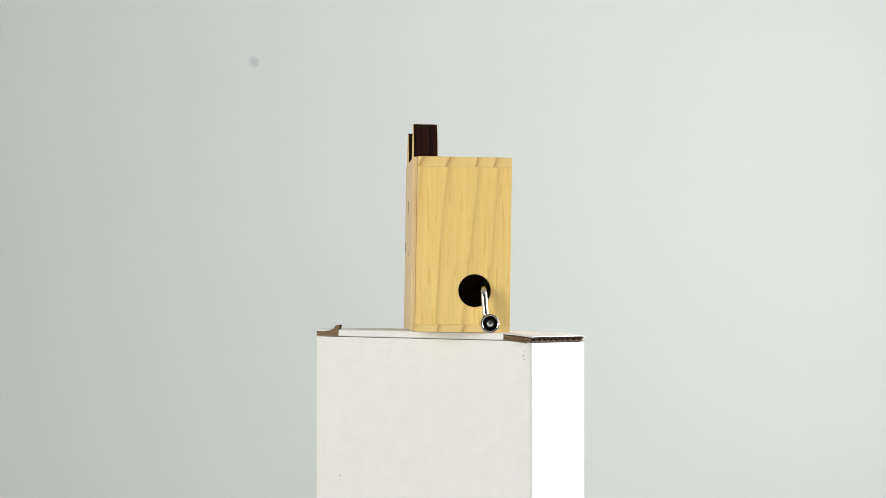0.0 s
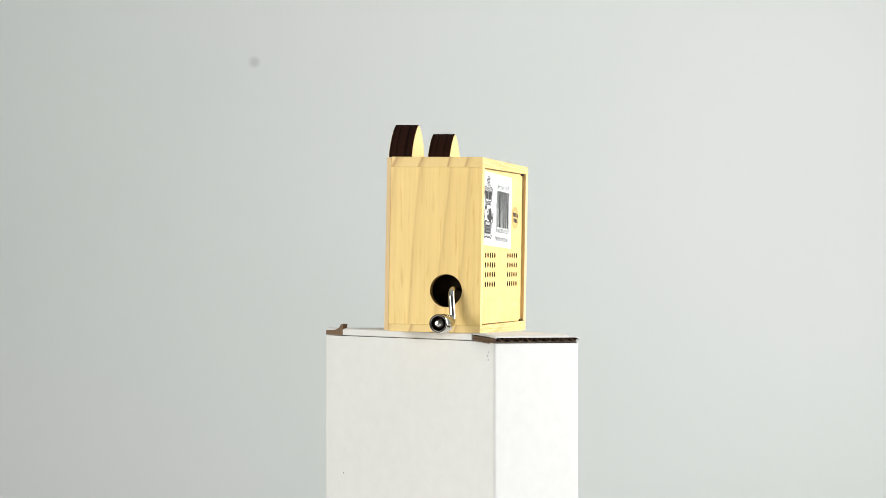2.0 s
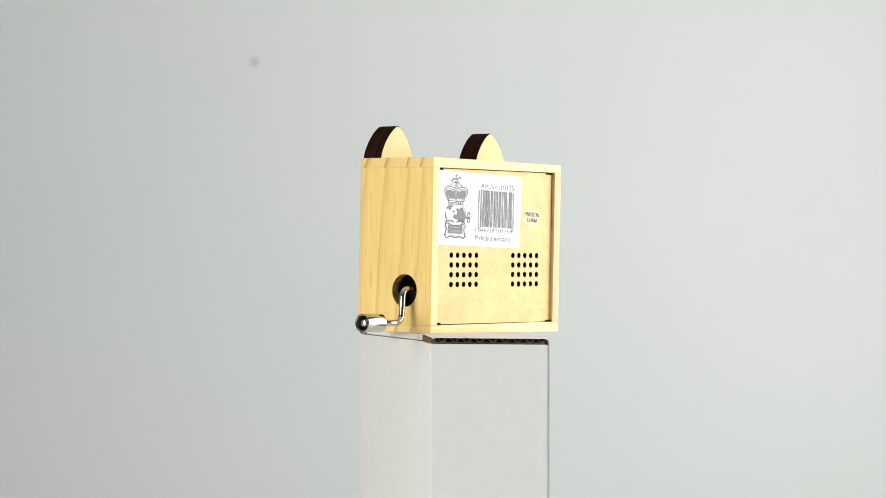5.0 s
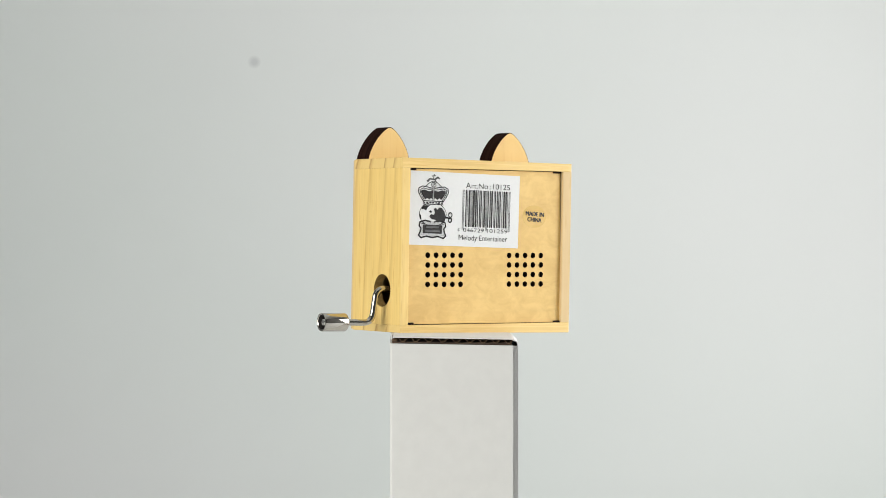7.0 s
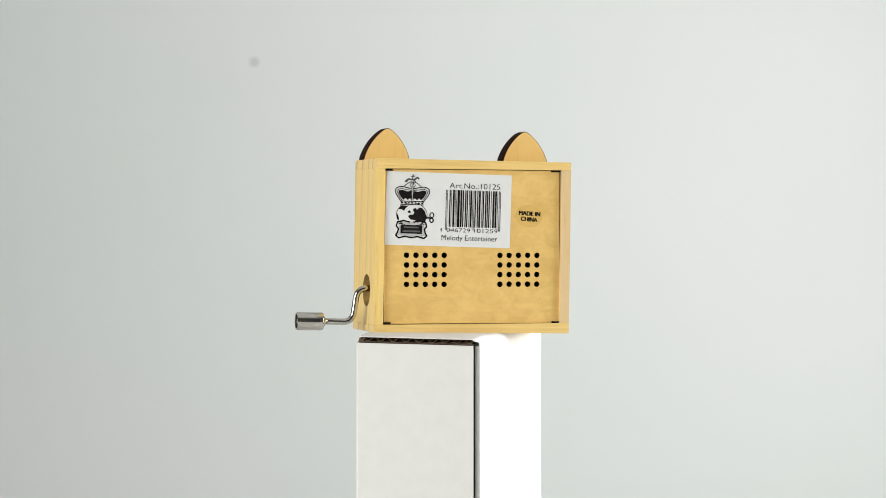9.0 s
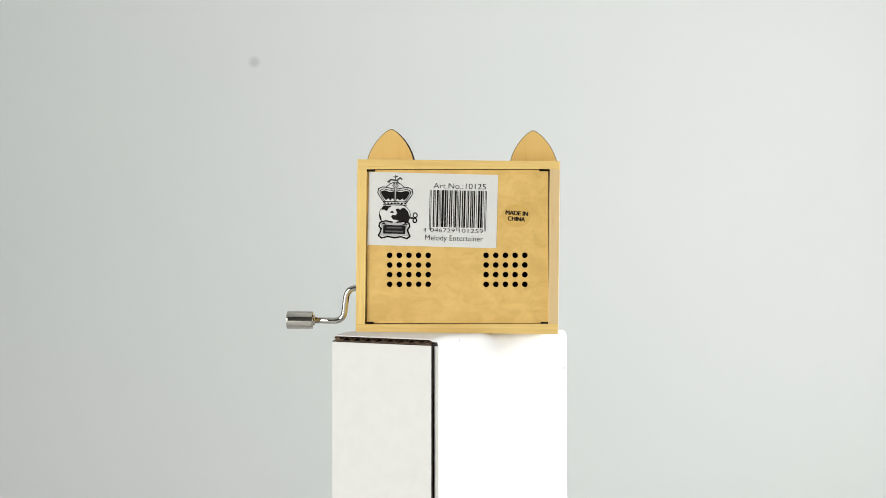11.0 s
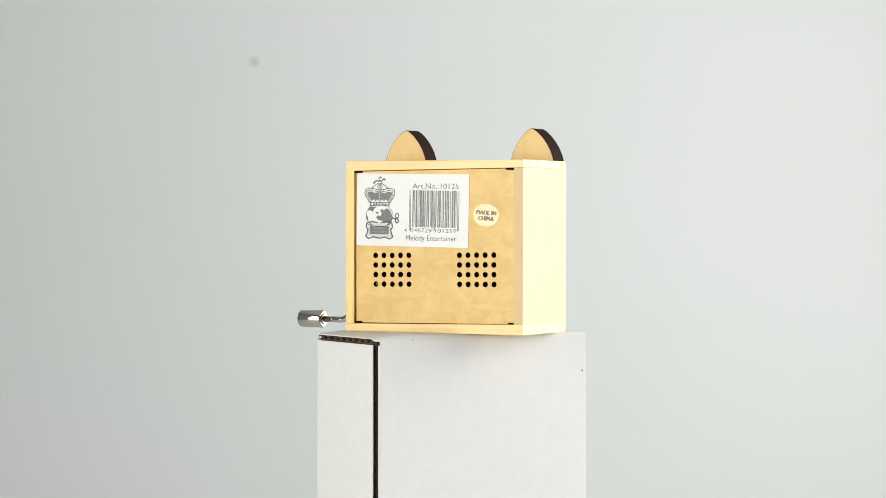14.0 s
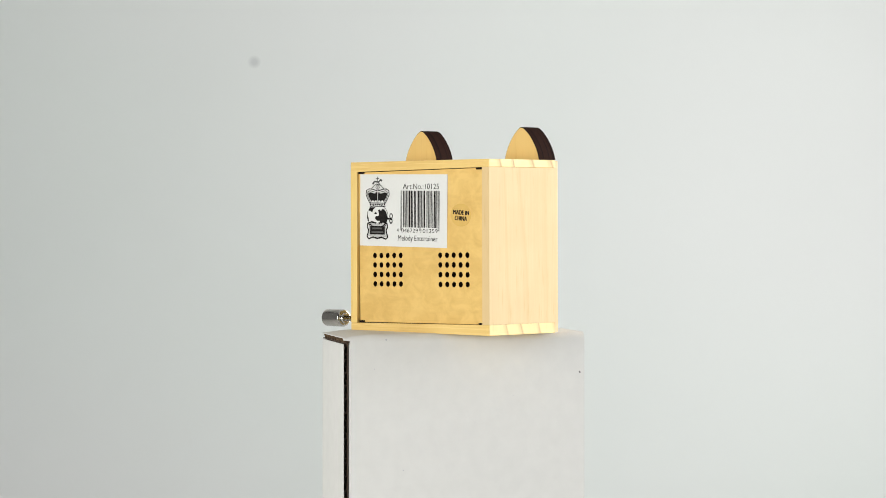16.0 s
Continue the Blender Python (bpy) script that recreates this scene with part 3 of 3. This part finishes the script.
def disc(cx, cy, rx, ry, n=20, a0=0.0, a1=2 * math.pi):
    k = n if a1 - a0 > 6.28 else n + 1
    return [(cx + rx * math.cos(a0 + (a1 - a0) * i / n), cy + ry * math.sin(a0 + (a1 - a0) * i / n)) for i in range(k)]


def band(points, width):
    """Quads along a line."""
    out = []
    for (xa, ya), (xb, yb) in zip(points, points[1:]):
        d = math.hypot(xb - xa, yb - ya) or 1e-6
        nx, ny = -(yb - ya) / d * width / 2, (xb - xa) / d * width / 2
        ex, ey = (xb - xa) / d * width * 0.2, (yb - ya) / d * width * 0.2
        out.append([(xa + nx - ex, ya + ny - ey), (xa - nx - ex, ya - ny - ey), (xb - nx + ex, yb - ny + ey), (xb + nx + ex, yb + ny + ey)])
    return out


LEFT = ("0001101", "0011001", "0010011", "0111101", "0100011", "0110001", "0101111", "0111011", "0110111", "0001011")
PARITY = ("LLLLLL", "LLGLGG", "LLGGLG", "LLGGGL", "LGLLGG", "LGGLLG", "LGGGLL", "LGLGLG", "LGLGGL", "LGGLGL")


def barcode(digits, x0, x1, top, low, guard):
    bits = "101"
    for d, s in zip(digits[1:7], PARITY[int(digits[0])]):
        code = LEFT[int(d)]
        flip = "".join("1" if c == "0" else "0" for c in code)
        bits += code if s == "L" else flip[::-1]
    bits += "01010"
    for d in digits[7:]:
        bits += "".join("1" if c == "0" else "0" for c in LEFT[int(d)])
    bits += "101"
    step, out, i = (x1 - x0) / len(bits), [], 0
    while i < len(bits):
        j = i
        while j < len(bits) and bits[j] == bits[i]:
            j += 1
        if bits[i] == "1":
            long_bar = i < 3 or 44 < i < 50 or i > 91
            out.append(bar(x0 + (i + 0.08) * step, guard if long_bar else low, x0 + (j - 0.12) * step, top))
        i = j
    return out


for shape in barcode("4046729101259", -1.5, 25.1, 9.4, -7.9, -9.4):
    ink("barcode_bar", [shape], INK, "")
for text, x, y, h, w in (("Art.No.:10125", 0.1, 10.2, 2.5, 24.5), ("Melody Entertainer", -3.1, -14.2, 2.5, 27.0), ("4", -4.0, -10.3, 1.85, 1.2), ("046729", -0.8, -10.3, 1.85, 11.4), ("101259", 12.5, -10.3, 1.85, 11.4)):
    lettering(text, x * MM, y * MM, h * MM, w * MM, sticker, FLAT)
EX = -17.7
# crown: dark cap, arches, band and ball
caps, arch, rim = [], [], []
for k in (-1, 1):
    caps.append([(EX + k * x, y) for x, y in ((0.5, 8.3), (2.6, 7.9), (4.8, 8.6), (6.5, 8.3), (6.7, 7.3), (5.6, 5.5), (4.3, 4.0), (3.3, 4.9), (2.2, 4.0), (1.2, 4.9), (0.5, 4.2))])
    arch += band([(EX + k * x, y) for x, y in ((5.2, 3.0), (6.9, 5.2), (8.2, 7.4), (7.9, 9.3), (6.0, 10.2), (3.4, 9.9), (0.6, 9.3))], 0.40)
    arch += band([(EX + k * x, y) for x, y in ((4.7, 3.4), (6.1, 5.4), (7.2, 7.4), (6.9, 8.7), (5.4, 9.3), (3.2, 8.8), (0.6, 8.5))], 0.30)
    rim += band([(EX + k * x, y) for x, y in ((4.3, 10.2), (2.6, 11.6), (1.0, 12.4), (0.3, 12.5))], 0.40)
    rim += band([(EX + k * x, y) for x, y in ((0.3, 9.6), (1.3, 10.8), (0.9, 11.8), (0.0, 12.3))], 0.30)
ink("crown_cap", caps, INK, "black crown cap")
ink("crown_arch", arch + [bar(EX - 0.45, 3.6, EX - 0.2, 12.4), bar(EX + 0.2, 3.6, EX + 0.45, 12.4)], INK, "fine black lines of the crown arches", 0.00014)
ink("crown_rim", rim, GREY_INK, "fine grey lines over the crown", 0.00014)
ink("crown_jewel", [disc(EX + s * x, y, r, r, 10) for s in (-1, 1) for x, y, r in ((7.5, 8.4, 0.35), (6.5, 5.2, 0.32), (5.6, 9.75, 0.32), (2.0, 9.2, 0.30))] + [disc(EX, 10.4, 0.6, 0.6, 10)], PALE_INK, "pale crown jewels", 0.00017)
ink("crown_band", [bar(EX - 5.6, 1.7, EX + 5.6, 2.1), bar(EX - 5.6, 3.2, EX + 5.6, 3.6)] + [disc(EX - 4.8 + 1.6 * i, 2.65, 0.55, 0.38, 10) for i in range(7)], INK, "black crown band")
ink("rider", band([(EX - 3.6, 12.5), (EX - 2.2, 13.7), (EX + 0.6, 13.4), (EX + 2.2, 14.6), (EX + 3.0, 13.9)], 0.75) + band([(EX - 2.2, 13.6), (EX - 2.9, 12.3)], 0.4) + band([(EX + 0.8, 13.2), (EX + 1.7, 11.9)], 0.4)
    + band([(EX - 0.2, 13.4), (EX + 0.1, 15.9)], 0.45) + band([(EX - 1.0, 15.0), (EX + 1.0, 15.2)], 0.4), GREY_INK, "small grey prancing figure", 0.00013)
# globe: ring and dark land
ink("globe_ring", band([(EX + 7.35 * math.cos(a), -2.7 + 5.4 * math.sin(a)) for a in (2 * math.pi * k / 28 for k in range(29))], 0.22), INK, "thin black globe outline")
land = [[(EX + 0.4, -0.2), (EX + 1.6, 0.4), (EX + 2.4, -0.5), (EX + 3.4, 0.6), (EX + 4.8, 0.4), (EX + 6.2, -1.1), (EX + 7.1, -3.4), (EX + 6.7, -5.6), (EX + 5.3, -6.6), (EX + 4.2, -5.9), (EX + 2.8, -6.4), (EX + 1.5, -5.2), (EX - 0.5, -5.0), (EX - 1.8, -3.8), (EX - 1.0, -2.7), (EX + 0.6, -2.9), (EX + 1.2, -1.8)],
        [(EX - 5.6, 1.3), (EX - 1.4, 1.4), (EX - 2.9, 0.4), (EX - 3.8, -1.1), (EX - 5.0, -0.4), (EX - 6.3, -0.5)],
        [(EX - 7.2, -2.2), (EX - 6.4, -3.6), (EX - 6.0, -5.8), (EX - 7.0, -5.0)],
        [(EX - 2.3, -1.6), (EX - 1.2, -0.8), (EX - 0.4, -1.6), (EX - 1.0, -2.1)]]
ink("globe_land", land, INK, "black globe land shapes")
ink("key", band([(EX + 7.0, -4.0), (EX + 8.6, -4.0)], 0.8) + band([(EX + 9.6 + 0.95 * math.cos(a), -2.7 + 1.1 * math.sin(a)) for a in (2 * math.pi * k / 12 for k in range(13))], 0.5)
    + band([(EX + 9.5 + 0.85 * math.cos(a), -5.1 + 1.0 * math.sin(a)) for a in (2 * math.pi * k / 12 for k in range(13))], 0.6), INK, "black wind-up key")
# plaque with scrolled edge; its words are plain bars
scroll = []
for s in (-1, 1):
    scroll += band([(EX + s * 1.0, -6.2), (EX + s * 4.0, -5.6), (EX + s * 6.8, -6.4), (EX + s * 7.2, -8.2), (EX + s * 6.2, -9.4), (EX + s * 6.6, -11.0), (EX + s * 7.4, -12.6), (EX + s * 6.0, -13.7), (EX + s * 3.0, -12.9), (EX, -13.5)], 0.7)
    scroll += band([(EX + s * 5.9, -7.2), (EX + s * 5.2, -6.9), (EX + s * 4.2, -7.3)], 0.5)
ink("scroll_frame", scroll, INK, "black scrolled frame")
ink("scroll_field", [[(EX - 6.4, -6.6), (EX - 3.8, -6.0), (EX + 3.8, -6.0), (EX + 6.4, -6.6), (EX + 6.0, -9.4), (EX + 6.8, -12.6), (EX + 3.0, -12.7), (EX, -13.2), (EX - 3.0, -12.7), (EX - 6.8, -12.6), (EX - 6.0, -9.4)]], PALE_INK, "grey shaded frame", 0.00006)
ink("plaque", [bar(EX - 5.2, -11.6, EX + 5.2, -7.6)], INK, "black plaque")
ink("plaque_bar", [bar(EX - 3.6, -9.1, EX + 3.4, -8.3), bar(EX - 4.2, -10.9, EX + 4.2, -10.1)], GREY_INK, "grey bars of writing", 0.00015)

# clear oval sticker with small dark words
OVAL_AT = PANEL_AT @ Matrix.Translation((0.0743, BACK - 0.00006, 0.0548)) @ Matrix.Rotation(radians(4.0), 4, "Y")
bm = prism(bmesh.new(), [(0.0067 * math.cos(a), 0.0, 0.0053 * math.sin(a)) for a in (2 * math.pi * k / 40 for k in range(40))], (0, 0.00008, 0))
oval = part("clear_sticker", bm, FILM, music_box, "glossy clear oval sticker", OVAL_AT)
lettering("MADE IN", -0.0051, 0.0002, 0.0020, 0.0103, oval, FLAT, label="small dark printed words", bold=0.00026)
lettering("CHINA", -0.0039, -0.0025, 0.0020, 0.0079, oval, FLAT, label="small dark printed words", bold=0.00026)


def motions():
    rows = [(t / 2, pose(0, 0, CARTON_H, 0, 0, TURN_START + TURN_RATE * t / 2)) for t in range(0, 33)]
    walk(carton, rows)
    walk(music_box, rows)
    # the crank swings a little on its axle as the box turns
    axle = Matrix.Translation((0, CV, CZ0))
    walk(crank, [(t, BOX_AT @ axle @ Matrix.Rotation(radians(a), 4, "X") @ axle.inverted()) for t, a in CRANK_SWING])


motions()
